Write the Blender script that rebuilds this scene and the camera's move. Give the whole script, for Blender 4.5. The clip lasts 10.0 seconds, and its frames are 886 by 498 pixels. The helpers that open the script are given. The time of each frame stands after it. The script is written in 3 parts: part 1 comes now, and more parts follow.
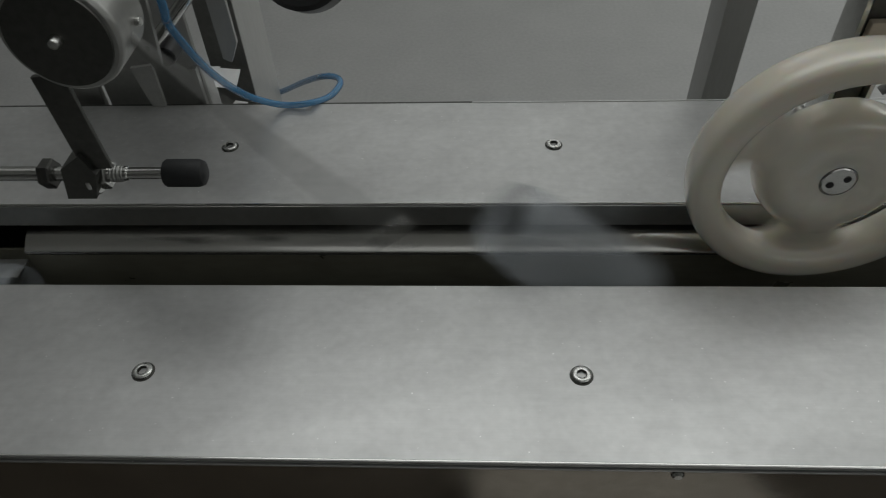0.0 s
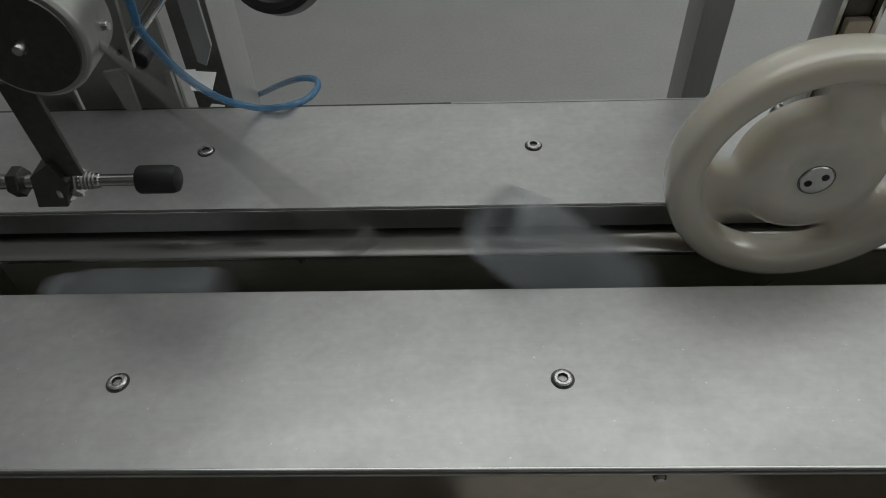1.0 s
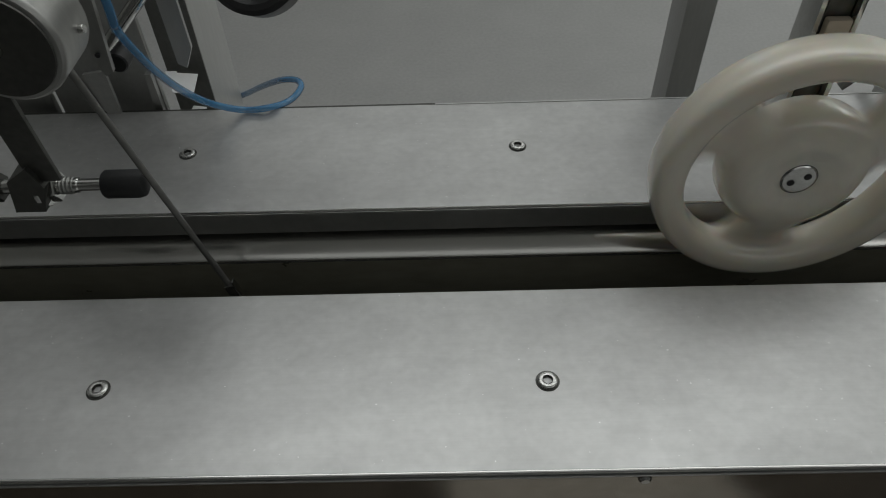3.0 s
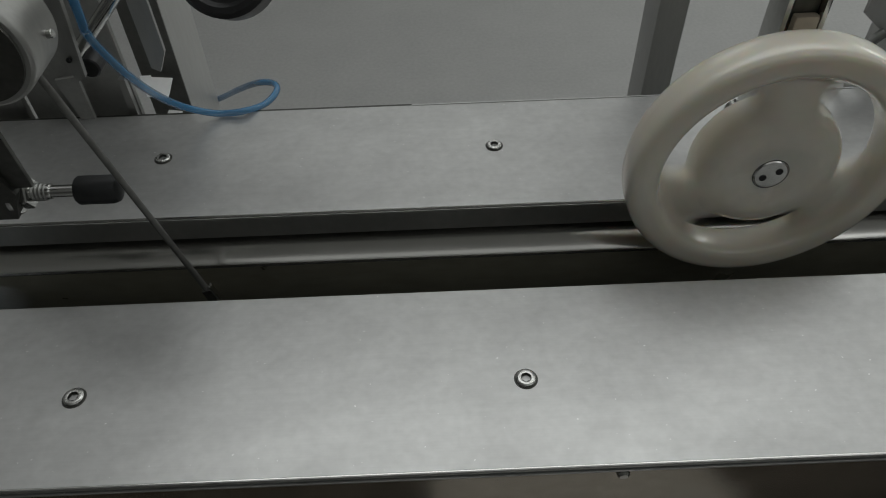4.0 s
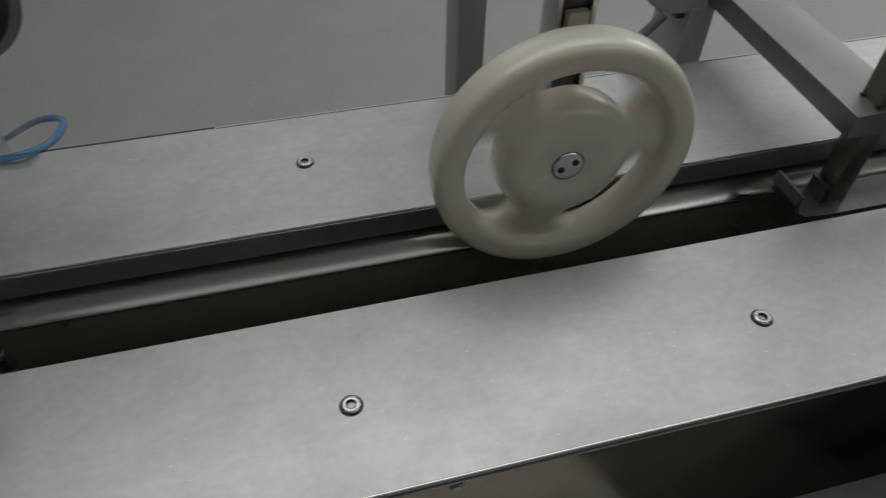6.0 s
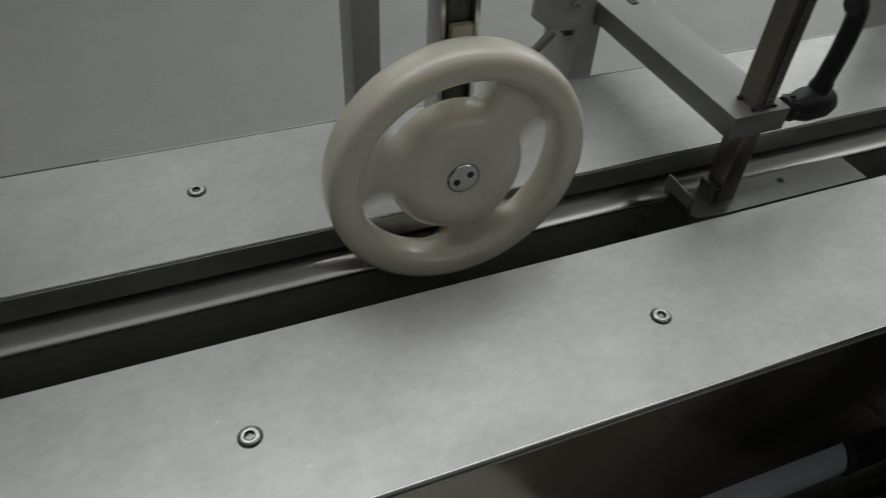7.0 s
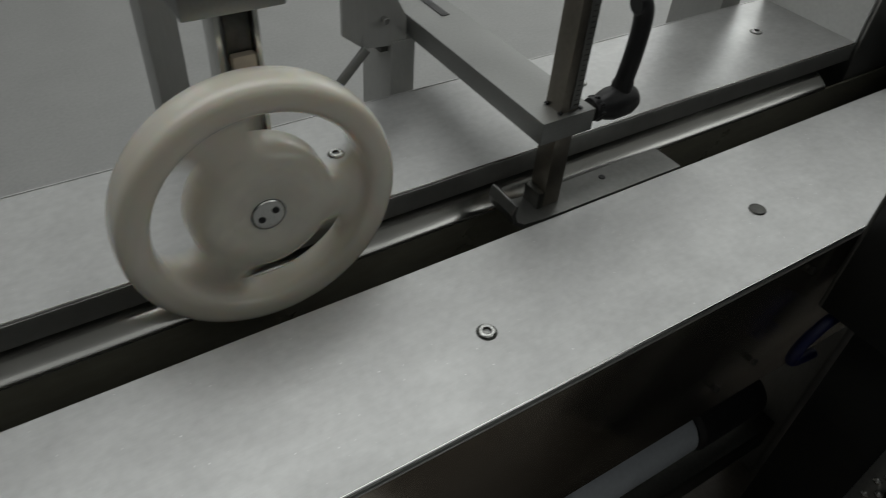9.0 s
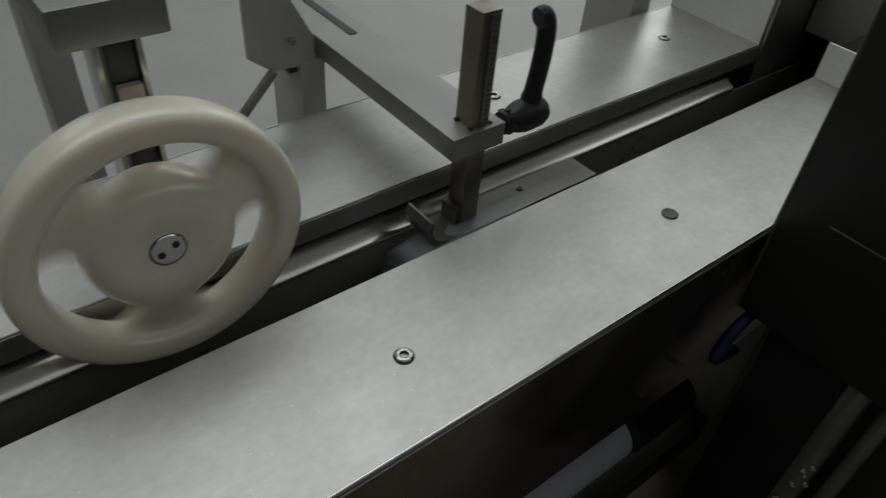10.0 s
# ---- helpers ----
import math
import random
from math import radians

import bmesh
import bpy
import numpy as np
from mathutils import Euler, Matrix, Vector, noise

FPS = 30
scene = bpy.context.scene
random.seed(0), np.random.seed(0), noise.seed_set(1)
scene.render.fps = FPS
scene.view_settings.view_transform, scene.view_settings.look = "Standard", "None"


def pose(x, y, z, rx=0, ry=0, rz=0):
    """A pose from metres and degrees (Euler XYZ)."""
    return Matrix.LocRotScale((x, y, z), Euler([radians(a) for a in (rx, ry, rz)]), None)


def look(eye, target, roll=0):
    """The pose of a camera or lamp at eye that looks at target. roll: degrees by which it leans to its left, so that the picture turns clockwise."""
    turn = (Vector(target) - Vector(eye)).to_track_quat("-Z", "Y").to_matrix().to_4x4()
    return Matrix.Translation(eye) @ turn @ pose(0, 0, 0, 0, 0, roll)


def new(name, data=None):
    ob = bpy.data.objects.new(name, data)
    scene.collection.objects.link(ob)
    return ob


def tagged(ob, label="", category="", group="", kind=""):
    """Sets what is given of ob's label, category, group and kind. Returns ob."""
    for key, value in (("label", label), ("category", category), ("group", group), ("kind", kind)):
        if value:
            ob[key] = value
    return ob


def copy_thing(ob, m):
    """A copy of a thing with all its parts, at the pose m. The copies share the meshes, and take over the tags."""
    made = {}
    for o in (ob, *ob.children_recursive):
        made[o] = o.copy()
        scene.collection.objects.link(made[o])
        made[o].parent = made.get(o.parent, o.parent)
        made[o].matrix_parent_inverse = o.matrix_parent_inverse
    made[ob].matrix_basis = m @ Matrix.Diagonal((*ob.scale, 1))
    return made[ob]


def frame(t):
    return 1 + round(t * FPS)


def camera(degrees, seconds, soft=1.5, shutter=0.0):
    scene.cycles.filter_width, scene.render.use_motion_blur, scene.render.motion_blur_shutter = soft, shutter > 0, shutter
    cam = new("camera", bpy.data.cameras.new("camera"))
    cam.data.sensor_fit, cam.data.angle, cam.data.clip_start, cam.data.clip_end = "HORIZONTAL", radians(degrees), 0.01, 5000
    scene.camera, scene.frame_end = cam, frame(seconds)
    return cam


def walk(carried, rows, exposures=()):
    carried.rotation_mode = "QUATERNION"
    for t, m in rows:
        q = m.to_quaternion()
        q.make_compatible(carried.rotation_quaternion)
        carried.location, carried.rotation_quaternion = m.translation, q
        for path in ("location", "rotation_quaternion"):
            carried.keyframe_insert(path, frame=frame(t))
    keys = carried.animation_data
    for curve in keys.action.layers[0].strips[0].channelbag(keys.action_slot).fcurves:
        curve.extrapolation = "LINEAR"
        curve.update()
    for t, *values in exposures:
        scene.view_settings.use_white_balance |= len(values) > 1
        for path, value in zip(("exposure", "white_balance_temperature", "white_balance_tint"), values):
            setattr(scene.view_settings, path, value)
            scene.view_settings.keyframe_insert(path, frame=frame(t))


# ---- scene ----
cam = camera(63.80, 10.0, soft=1.0, shutter=0.7)
PATH = [
    (0, (-0.0704, -0.2726, 1.4051), (-0.1644, 1.1137, -0.0334), -2.77),
    (0.5, (-0.0657, -0.2694, 1.406), (-0.1298, 1.114, -0.037), -2.51),
    (1, (-0.0649, -0.266, 1.4038), (-0.1219, 1.118, -0.0388), -2.49),
    (1.5, (-0.0617, -0.2604, 1.4033), (-0.1208, 1.1164, -0.0462), -2.46),
    (2, (-0.0624, -0.2595, 1.4026), (-0.1159, 1.1173, -0.047), -2.47),
    (2.5, (-0.0626, -0.2607, 1.4033), (-0.1049, 1.1181, -0.0448), -2.24),
    (4, (-0.0555, -0.2631, 1.404), (-0.0395, 1.1183, -0.0421), -1.85),
    (4.5, (-0.05, -0.2622, 1.4044), (-0.0065, 1.1174, -0.043), -1.66),
    (5, (-0.0305, -0.2575, 1.3975), (0.0767, 1.1269, -0.0419), -1.63),
    (5.5, (-0.0169, -0.2461, 1.4131), (0.2122, 1.0793, -0.0671), -0.44),
    (7, (0.01, -0.256, 1.3927), (0.5861, 1.0646, 0.0055), 3.51),
    (7.5, (0.0245, -0.2638, 1.3936), (0.6768, 1.0371, 0.0217), 3.73),
    (8, (0.0422, -0.2649, 1.4), (0.7655, 0.9906, 0.0214), 4.13),
    (8.5, (0.0551, -0.2642, 1.3999), (0.8292, 0.968, 0.0279), 4.31),
    (9, (0.0713, -0.2579, 1.3937), (0.924, 0.9417, 0.0395), 4.89),
    (9.5, (0.0862, -0.2581, 1.394), (1.001, 0.9149, 0.0571), 5.06),
    (10, (0.0988, -0.2617, 1.395), (1.0864, 0.869, 0.0736), 5.34),
]
walk(cam, [(t, look(eye, target, roll)) for t, eye, target, roll in PATH])

# ---- world and light ----
world = bpy.data.worlds.new("room_air")
scene.world = world
world.use_nodes = True
world.node_tree.nodes["Background"].inputs[0].default_value = (0.75, 0.8, 0.78, 1)
world.node_tree.nodes["Background"].inputs[1].default_value = 0.03


def area_lamp(name, at, target, sx, sy, watts, colour):
    data = bpy.data.lights.new(name, "AREA")
    data.shape, data.size, data.size_y, data.energy, data.color = "RECTANGLE", sx, sy, watts, colour
    ob = new(name, data)
    ob.matrix_world = look(at, target)
    return ob


# three rows of unseen, added overhead lights: y, watts, and how bright each of the four fields is (far left kept dim to
# darken that side)
ROWS = [(-1.65, 3.0, (0.10, 0.84, 2.4, 1.5)), (0.75, 13.2, (0.12, 0.92, 0.58, 0.5)), (3.0, 9.6, (0.12, 0.92, 1.25, 3.4))]
LAMPS = [(x, y, w * f) for y, w, fields in ROWS for x, f in zip((-2.2, 0.2, 2.6, 4.8), fields)]
for lx, ly, watts in LAMPS:
    area_lamp("tube_light", (lx, ly, 2.85), (lx, ly - 0.001, 0), 2.35 if lx < 4 else 1.9, 1.2, watts, (0.968, 0.995, 0.985))
scene.view_settings.exposure = 0.0


# ---- materials ----
def links(mat):
    mat.use_nodes = True
    nt = mat.node_tree
    return nt.nodes, nt.links, nt.nodes["Principled BSDF"]


def surface(name, colour, rough=0.5, metal=0.0, vary=0.12, scale=30.0, bump=0.1, bump_scale=300.0, stretch=(1, 1, 1), rough_vary=0.12, speck=0.0, coat=0.0, sss=0.0):
    """Two scales of variation in colour and gloss, and a fine relief."""
    mat = bpy.data.materials.new(name)
    n, l, p = links(mat)
    tc = n.new("ShaderNodeTexCoord")
    mp = n.new("ShaderNodeMapping")
    mp.inputs["Scale"].default_value = stretch
    l.new(tc.outputs["Object"], mp.inputs[0])
    big = n.new("ShaderNodeTexNoise")
    big.inputs["Scale"].default_value = scale
    big.inputs["Detail"].default_value = 5
    fine = n.new("ShaderNodeTexNoise")
    fine.inputs["Scale"].default_value = bump_scale
    fine.inputs["Detail"].default_value = 3
    l.new(tc.outputs["Object"], big.inputs[0])
    l.new(mp.outputs[0], fine.inputs[0])
    add = n.new("ShaderNodeMath")
    add.operation = "ADD"
    l.new(big.outputs["Fac"], add.inputs[0])
    l.new(fine.outputs["Fac"], add.inputs[1])
    half = n.new("ShaderNodeMath")
    half.operation = "MULTIPLY"
    half.inputs[1].default_value = 0.5
    l.new(add.outputs[0], half.inputs[0])
    ramp = n.new("ShaderNodeMapRange")
    ramp.inputs["From Min"].default_value, ramp.inputs["From Max"].default_value = 0.3, 0.7
    ramp.inputs["To Min"].default_value, ramp.inputs["To Max"].default_value = 1 - vary, 1 + vary
    l.new(half.outputs[0], ramp.inputs["Value"])
    col = n.new("ShaderNodeVectorMath")
    col.operation = "SCALE"
    col.inputs[0].default_value = colour
    l.new(ramp.outputs[0], col.inputs["Scale"])
    out = col.outputs[0]
    if speck:
        sp = n.new("ShaderNodeTexNoise")
        sp.inputs["Scale"].default_value = 420
        sp.inputs["Detail"].default_value = 1
        l.new(tc.outputs["Object"], sp.inputs[0])
        st = n.new("ShaderNodeMapRange")
        st.inputs["From Min"].default_value, st.inputs["From Max"].default_value = 0.735, 0.76
        st.inputs["To Min"].default_value, st.inputs["To Max"].default_value = 0, speck
        l.new(sp.outputs["Fac"], st.inputs["Value"])
        mx = n.new("ShaderNodeMix")
        mx.data_type = "RGBA"
        l.new(st.outputs[0], mx.inputs["Factor"])
        l.new(out, mx.inputs[6])
        mx.inputs[7].default_value = (0.95, 0.95, 0.93, 1)
        out = mx.outputs[2]
    l.new(out, p.inputs["Base Color"])
    rr = n.new("ShaderNodeMapRange")
    rr.inputs["From Min"].default_value, rr.inputs["From Max"].default_value = 0.3, 0.7
    rr.inputs["To Min"].default_value, rr.inputs["To Max"].default_value = rough - rough_vary / 2, rough + rough_vary / 2
    l.new(big.outputs["Fac"], rr.inputs["Value"])
    l.new(rr.outputs[0], p.inputs["Roughness"])
    p.inputs["Metallic"].default_value = metal
    p.inputs["Coat Weight"].default_value = coat
    p.inputs["Coat Roughness"].default_value = 0.26
    if sss:
        p.inputs["Subsurface Weight"].default_value = sss
        p.inputs["Subsurface Radius"].default_value = (0.012, 0.009, 0.006)
        p.inputs["Subsurface Scale"].default_value = 1.0
    b = n.new("ShaderNodeBump")
    b.inputs["Strength"].default_value = bump
    b.inputs["Distance"].default_value = 0.001
    l.new(fine.outputs["Fac"], b.inputs["Height"])
    l.new(b.outputs[0], p.inputs["Normal"])
    return mat


def plate_material():
    """Satin stainless sheet with cloudy smears along its length, fine brushing, a few specks and short scratches."""
    mat = bpy.data.materials.new("satin_stainless")
    n, l, p = links(mat)
    tc = n.new("ShaderNodeTexCoord")

    def noise(scale, stretch, detail, lo, hi, a, b, turn=0.0):
        mp = n.new("ShaderNodeMapping")
        mp.inputs["Scale"].default_value = stretch
        mp.inputs["Rotation"].default_value = (0, 0, turn)
        l.new(tc.outputs["Object"], mp.inputs[0])
        no = n.new("ShaderNodeTexNoise")
        no.inputs["Scale"].default_value, no.inputs["Detail"].default_value = scale, detail
        l.new(mp.outputs[0], no.inputs[0])
        mr = n.new("ShaderNodeMapRange")
        for k, v in (("From Min", lo), ("From Max", hi), ("To Min", a), ("To Max", b)):
            mr.inputs[k].default_value = v
        l.new(no.outputs["Fac"], mr.inputs["Value"])
        return mr.outputs[0], no.outputs["Fac"]

    def mul(a, b):
        m = n.new("ShaderNodeMath")
        m.operation = "MULTIPLY"
        l.new(a, m.inputs[0])
        l.new(b, m.inputs[1])
        return m.outputs[0]

    smear, _ = noise(7, (0.9, 1.5, 1), 7, 0.3, 0.7, 0.95, 1.045, 0.3)
    cloud, _ = noise(30, (0.9, 1.1, 1), 7, 0.3, 0.7, 0.935, 1.065)
    brush, brush_raw = noise(90, (0.25, 9, 1), 2, 0.3, 0.7, 0.985, 1.015)
    grain, _ = noise(150, (0.8, 1, 1), 4, 0.3, 0.7, 0.945, 1.055)
    k = mul(mul(mul(smear, cloud), brush), grain)
    col = n.new("ShaderNodeVectorMath")
    col.operation = "SCALE"
    col.inputs[0].default_value = (0.535, 0.536, 0.528)
    l.new(k, col.inputs["Scale"])
    speck, _ = noise(360, (1, 1, 1), 1, 0.762, 0.785, 0.0, 0.6)
    mx = n.new("ShaderNodeMix")
    mx.data_type = "RGBA"
    l.new(speck, mx.inputs["Factor"])
    l.new(col.outputs[0], mx.inputs[6])
    mx.inputs[7].default_value = (0.95, 0.95, 0.93, 1)
    l.new(mx.outputs[2], p.inputs["Base Color"])
    rough, _ = noise(11, (0.8, 1.4, 1), 7, 0.3, 0.7, 0.345, 0.45)
    l.new(rough, p.inputs["Roughness"])
    p.inputs["Metallic"].default_value = 0.76
    b = n.new("ShaderNodeBump")
    b.inputs["Strength"].default_value = 0.008
    b.inputs["Distance"].default_value = 0.001
    l.new(brush_raw, b.inputs["Height"])
    l.new(b.outputs[0], p.inputs["Normal"])
    return mat


PLATE = plate_material()
GUARD = surface("matt_grey_guard", (0.80, 0.80, 0.78), 0.6, 0.05, 0.08, 9, 0.04, 200)
FOLD = surface("shaded_fold_steel", (0.46, 0.46, 0.44), 0.42, 0.85, 0.1, 12, 0.03, 120)
FILLER_BROWN = surface("brown_grey_filler", (0.10, 0.085, 0.068), 0.5, 0.0, 0.3, 6, 0.1, 160)
BAR = surface("brown_tinted_bar_steel", (0.27, 0.245, 0.21), 0.35, 0.9, 0.12, 20, 0.06, 200)
# LANE: the brown of its reflections is put into the base colour
LANE = surface("brown_lane_steel", (0.31, 0.295, 0.235), 0.32, 0.65, 0.16, 14, 0.03, 120, (0.3, 1, 1), 0.12)
SOUTH_DIM = surface("mid_grey_dim_wall", (0.42, 0.42, 0.41), 0.6, 0.0, 0.05, 4, 0.08, 120)
STEEL = surface("satin_steel", (0.40, 0.40, 0.385), 0.4, 0.9, 0.1, 20, 0.08, 300, (1, 1, 0.2))
POLISHED = surface("polished_steel", (0.60, 0.60, 0.58), 0.2, 1.0, 0.1, 25, 0.03, 200)
RAIL = surface("worn_guide_steel", (0.62, 0.612, 0.585), 0.20, 1.0, 0.08, 14, 0.03, 120, (0.1, 1, 1), 0.04)
SCREW = surface("screw_steel", (0.62, 0.62, 0.60), 0.26, 1.0, 0.2, 200, 0.08, 900)
PANEL = surface("dark_polished_panel", (0.44, 0.405, 0.355), 0.19, 0.95, 0.15, 12, 0.02, 90)
DARK_STEEL = surface("dark_steel", (0.10, 0.10, 0.092), 0.4, 0.8, 0.2, 20, 0.08, 200)
ALU = surface("anodised_aluminium", (0.31, 0.312, 0.302), 0.42, 0.9, 0.07, 18, 0.05, 400)
BRACKET = surface("grey_bracket_steel", (0.22, 0.22, 0.21), 0.4, 0.7, 0.15, 20, 0.06, 200)
POST = surface("grey_frame_steel", (0.50, 0.50, 0.485), 0.45, 0.35, 0.08, 12, 0.06, 250, (1, 1, 0.2))
BLACK = surface("black_plastic", (0.012, 0.012, 0.013), 0.4, 0.0, 0.2, 60, 0.12, 500)
RUBBER = surface("black_rubber", (0.02, 0.021, 0.022), 0.55, 0.0, 0.2, 60, 0.1, 400)
NYLON = surface("cream_nylon", (0.87, 0.825, 0.72), 0.25, 0.0, 0.06, 12, 0.02, 150, coat=1.0, sss=0.55)
WALL_PAINT = surface("grey_wall_paint", (0.74, 0.745, 0.725), 0.5, 0.0, 0.05, 4, 0.08, 120)
FLOOR_PAINT = surface("grey_floor_epoxy", (0.40, 0.40, 0.392), 0.55, 0.0, 0.1, 5, 0.05, 80)
WHITE_PAINT = surface("white_ceiling_paint", (0.75, 0.75, 0.73), 0.7, 0.0, 0.03, 4, 0.05, 90)
BELT = surface("dark_belt", (0.03, 0.031, 0.028), 0.5, 0.0, 0.2, 40, 0.2, 200)
BLACK_PAINT = surface("black_machine_paint", (0.010, 0.010, 0.009), 0.5, 0.0, 0.25, 15, 0.1, 160)
REFLECTED_GREY = surface("light_grey_reflected", (0.72, 0.69, 0.65), 0.4, 0.0, 0.06, 8, 0.05, 120)
MOUNT = surface("grey_mounting_steel", (0.38, 0.38, 0.365), 0.45, 0.45, 0.12, 20, 0.06, 200)
PAPER = surface("white_paper", (0.9, 0.9, 0.89), 0.6, 0.0, 0.04, 40, 0.1, 120)
AMBER = surface("cream_slide", (0.58, 0.50, 0.40), 0.5, 0.0, 0.1, 40, 0.1, 200)
GREY_TUBE = surface("grey_blue_tube", (0.46, 0.49, 0.53), 0.35, 0.0, 0.1, 20, 0.04, 200)


def clear_material(name, colour, share, rough):
    """Thin clear plastic: part of the light goes straight through, the rest is milky and glossy."""
    mat = bpy.data.materials.new(name)
    n, l, p = links(mat)
    p.inputs["Base Color"].default_value = (*colour, 1)
    p.inputs["Roughness"].default_value = rough
    p.inputs["IOR"].default_value = 1.5
    tr = n.new("ShaderNodeBsdfTransparent")
    tc = n.new("ShaderNodeTexCoord")
    no = n.new("ShaderNodeTexNoise")
    no.inputs["Scale"].default_value = 30
    l.new(tc.outputs["Object"], no.inputs[0])
    mr = n.new("ShaderNodeMapRange")
    mr.inputs["To Min"].default_value, mr.inputs["To Max"].default_value = share - 0.08, share + 0.08
    l.new(no.outputs["Fac"], mr.inputs["Value"])
    mix = n.new("ShaderNodeMixShader")
    l.new(mr.outputs[0], mix.inputs[0])
    l.new(tr.outputs[0], mix.inputs[1])
    l.new(p.outputs[0], mix.inputs[2])
    l.new(mix.outputs[0], n["Material Output"].inputs["Surface"])
    return mat


JAR_PLASTIC = clear_material("clear_jar_plastic", (0.62, 0.66, 0.70), 0.25, 0.07)
DEEP_BLUE = surface("deep_blue_hose", (0.008, 0.012, 0.08), 0.35, 0.0, 0.1, 40, 0.05, 200)
HOSE_BLUE = clear_material("blue_polyurethane", (0.06, 0.27, 0.52), 0.62, 0.12)


# ---- mesh helpers ----
def smooth(me, angle=35):
    me.shade_smooth()
    me.set_sharp_from_angle(angle=radians(angle))


def part(name, bm, material, parent=None, label="", m=None):
    """Links a bmesh as one mesh object."""
    bmesh.ops.recalc_face_normals(bm, faces=bm.faces)
    me = bpy.data.meshes.new(name)
    bm.to_mesh(me)
    bm.free()
    me.materials.append(material)
    smooth(me)
    ob = new(name, me)
    if m is not None:
        ob.matrix_basis = m
    if parent is not None:
        ob.parent = parent
    return tagged(ob, label)


def empty(name, m, label, category, group="", kind=""):
    ob = new(name)
    ob.empty_display_size = 0.02
    ob.matrix_basis = m
    return tagged(ob, label, category, group, kind)


def box(bm, x0, x1, y0, y1, z0, z1, bevel=0.0, m=None):
    r = bmesh.ops.create_cube(bm, size=1.0)
    vs = r["verts"]
    for v in vs:
        v.co = Vector(((x0 + x1) / 2 + v.co.x * (x1 - x0), (y0 + y1) / 2 + v.co.y * (y1 - y0), (z0 + z1) / 2 + v.co.z * (z1 - z0)))
    if bevel:
        es = list({e for v in vs for e in v.link_edges})
        r = bmesh.ops.bevel(bm, geom=es, offset=bevel, segments=2, affect="EDGES", profile=0.6)
        vs = list({v for f in r["faces"] for v in f.verts} | {v for v in vs if v.is_valid})
    if m is not None:
        bmesh.ops.transform(bm, matrix=m, verts=vs)
    return bm


def a_box(*a, **k):
    return box(bmesh.new(), *a, **k)


def lathe(bm, profile, p0=(0, 0, 0), axis=(0, 0, 1), seg=32, closed=False):
    """Turns (radius, height) pairs round an axis."""
    q = Vector(axis).to_track_quat("Z", "Y").to_matrix().to_4x4()
    m = Matrix.Translation(p0) @ q
    rings = []
    for r, h in profile:
        if r < 1e-6:
            rings.append([bm.verts.new(m @ Vector((0, 0, h)))])
        else:
            rings.append([bm.verts.new(m @ Vector((r * math.cos(2 * math.pi * i / seg), r * math.sin(2 * math.pi * i / seg), h))) for i in range(seg)])
    pairs = list(zip(rings, rings[1:]))
    if closed:
        pairs.append((rings[-1], rings[0]))
    for a, b in pairs:
        for i in range(seg):
            j = (i + 1) % seg
            if len(a) == 1 and len(b) == 1:
                continue
            if len(a) == 1:
                bm.faces.new((a[0], b[i], b[j]))
            elif len(b) == 1:
                bm.faces.new((a[i], a[j], b[0]))
            else:
                bm.faces.new((a[i], a[j], b[j], b[i]))
    return bm


def rod(bm, p0, p1, r, seg=20, edge=0.0):
    p0, p1 = Vector(p0), Vector(p1)
    h = (p1 - p0).length
    e = edge or min(r * 0.15, h * 0.2)
    return lathe(bm, [(0, 0), (r - e, 0), (r, e), (r, h - e), (r - e, h), (0, h)], p0, p1 - p0, seg)


def a_rod(*a, **k):
    return rod(bmesh.new(), *a, **k)


def sweep(bm, pts, r, seg=12):
    """A tube along a smooth line through the points."""
    pts = [Vector(p) for p in pts]
    line = []
    n = len(pts)
    for i in range(n - 1):
        a, b, c, d = pts[max(i - 1, 0)], pts[i], pts[i + 1], pts[min(i + 2, n - 1)]
        for k in range(8):
            t = k / 8
            line.append(0.5 * (2 * b + (c - a) * t + (2 * a - 5 * b + 4 * c - d) * t * t + (3 * b - a - 3 * c + d) * t ** 3))
    line.append(pts[-1])
    up = Vector((0.3, 0.2, 1)).normalized()
    rings = []
    for i, p in enumerate(line):
        d = (line[min(i + 1, len(line) - 1)] - line[max(i - 1, 0)]).normalized()
        s = d.cross(up).normalized()
        up = s.cross(d).normalized()
        rings.append([bm.verts.new(p + r * (math.cos(2 * math.pi * j / seg) * s + math.sin(2 * math.pi * j / seg) * up)) for j in range(seg)])
    for a, b in zip(rings, rings[1:]):
        for j in range(seg):
            k = (j + 1) % seg
            bm.faces.new((a[j], a[k], b[k], b[j]))
    bm.faces.new(rings[0]), bm.faces.new(rings[-1])
    return bm


def prism(bm, outline, y0, y1, axis="y"):
    """Pushes an outline of two coordinates through the third axis."""
    def put(a, b, c):
        return {"y": (a, c, b), "x": (c, a, b), "z": (a, b, c)}[axis]
    lo = [bm.verts.new(put(a, b, y0)) for a, b in outline]
    hi = [bm.verts.new(put(a, b, y1)) for a, b in outline]
    n = len(outline)
    bm.faces.new(lo), bm.faces.new(hi)
    for i in range(n):
        j = (i + 1) % n
        bm.faces.new((lo[i], lo[j], hi[j], hi[i]))
    return bm


I4 = Matrix.Identity(4)


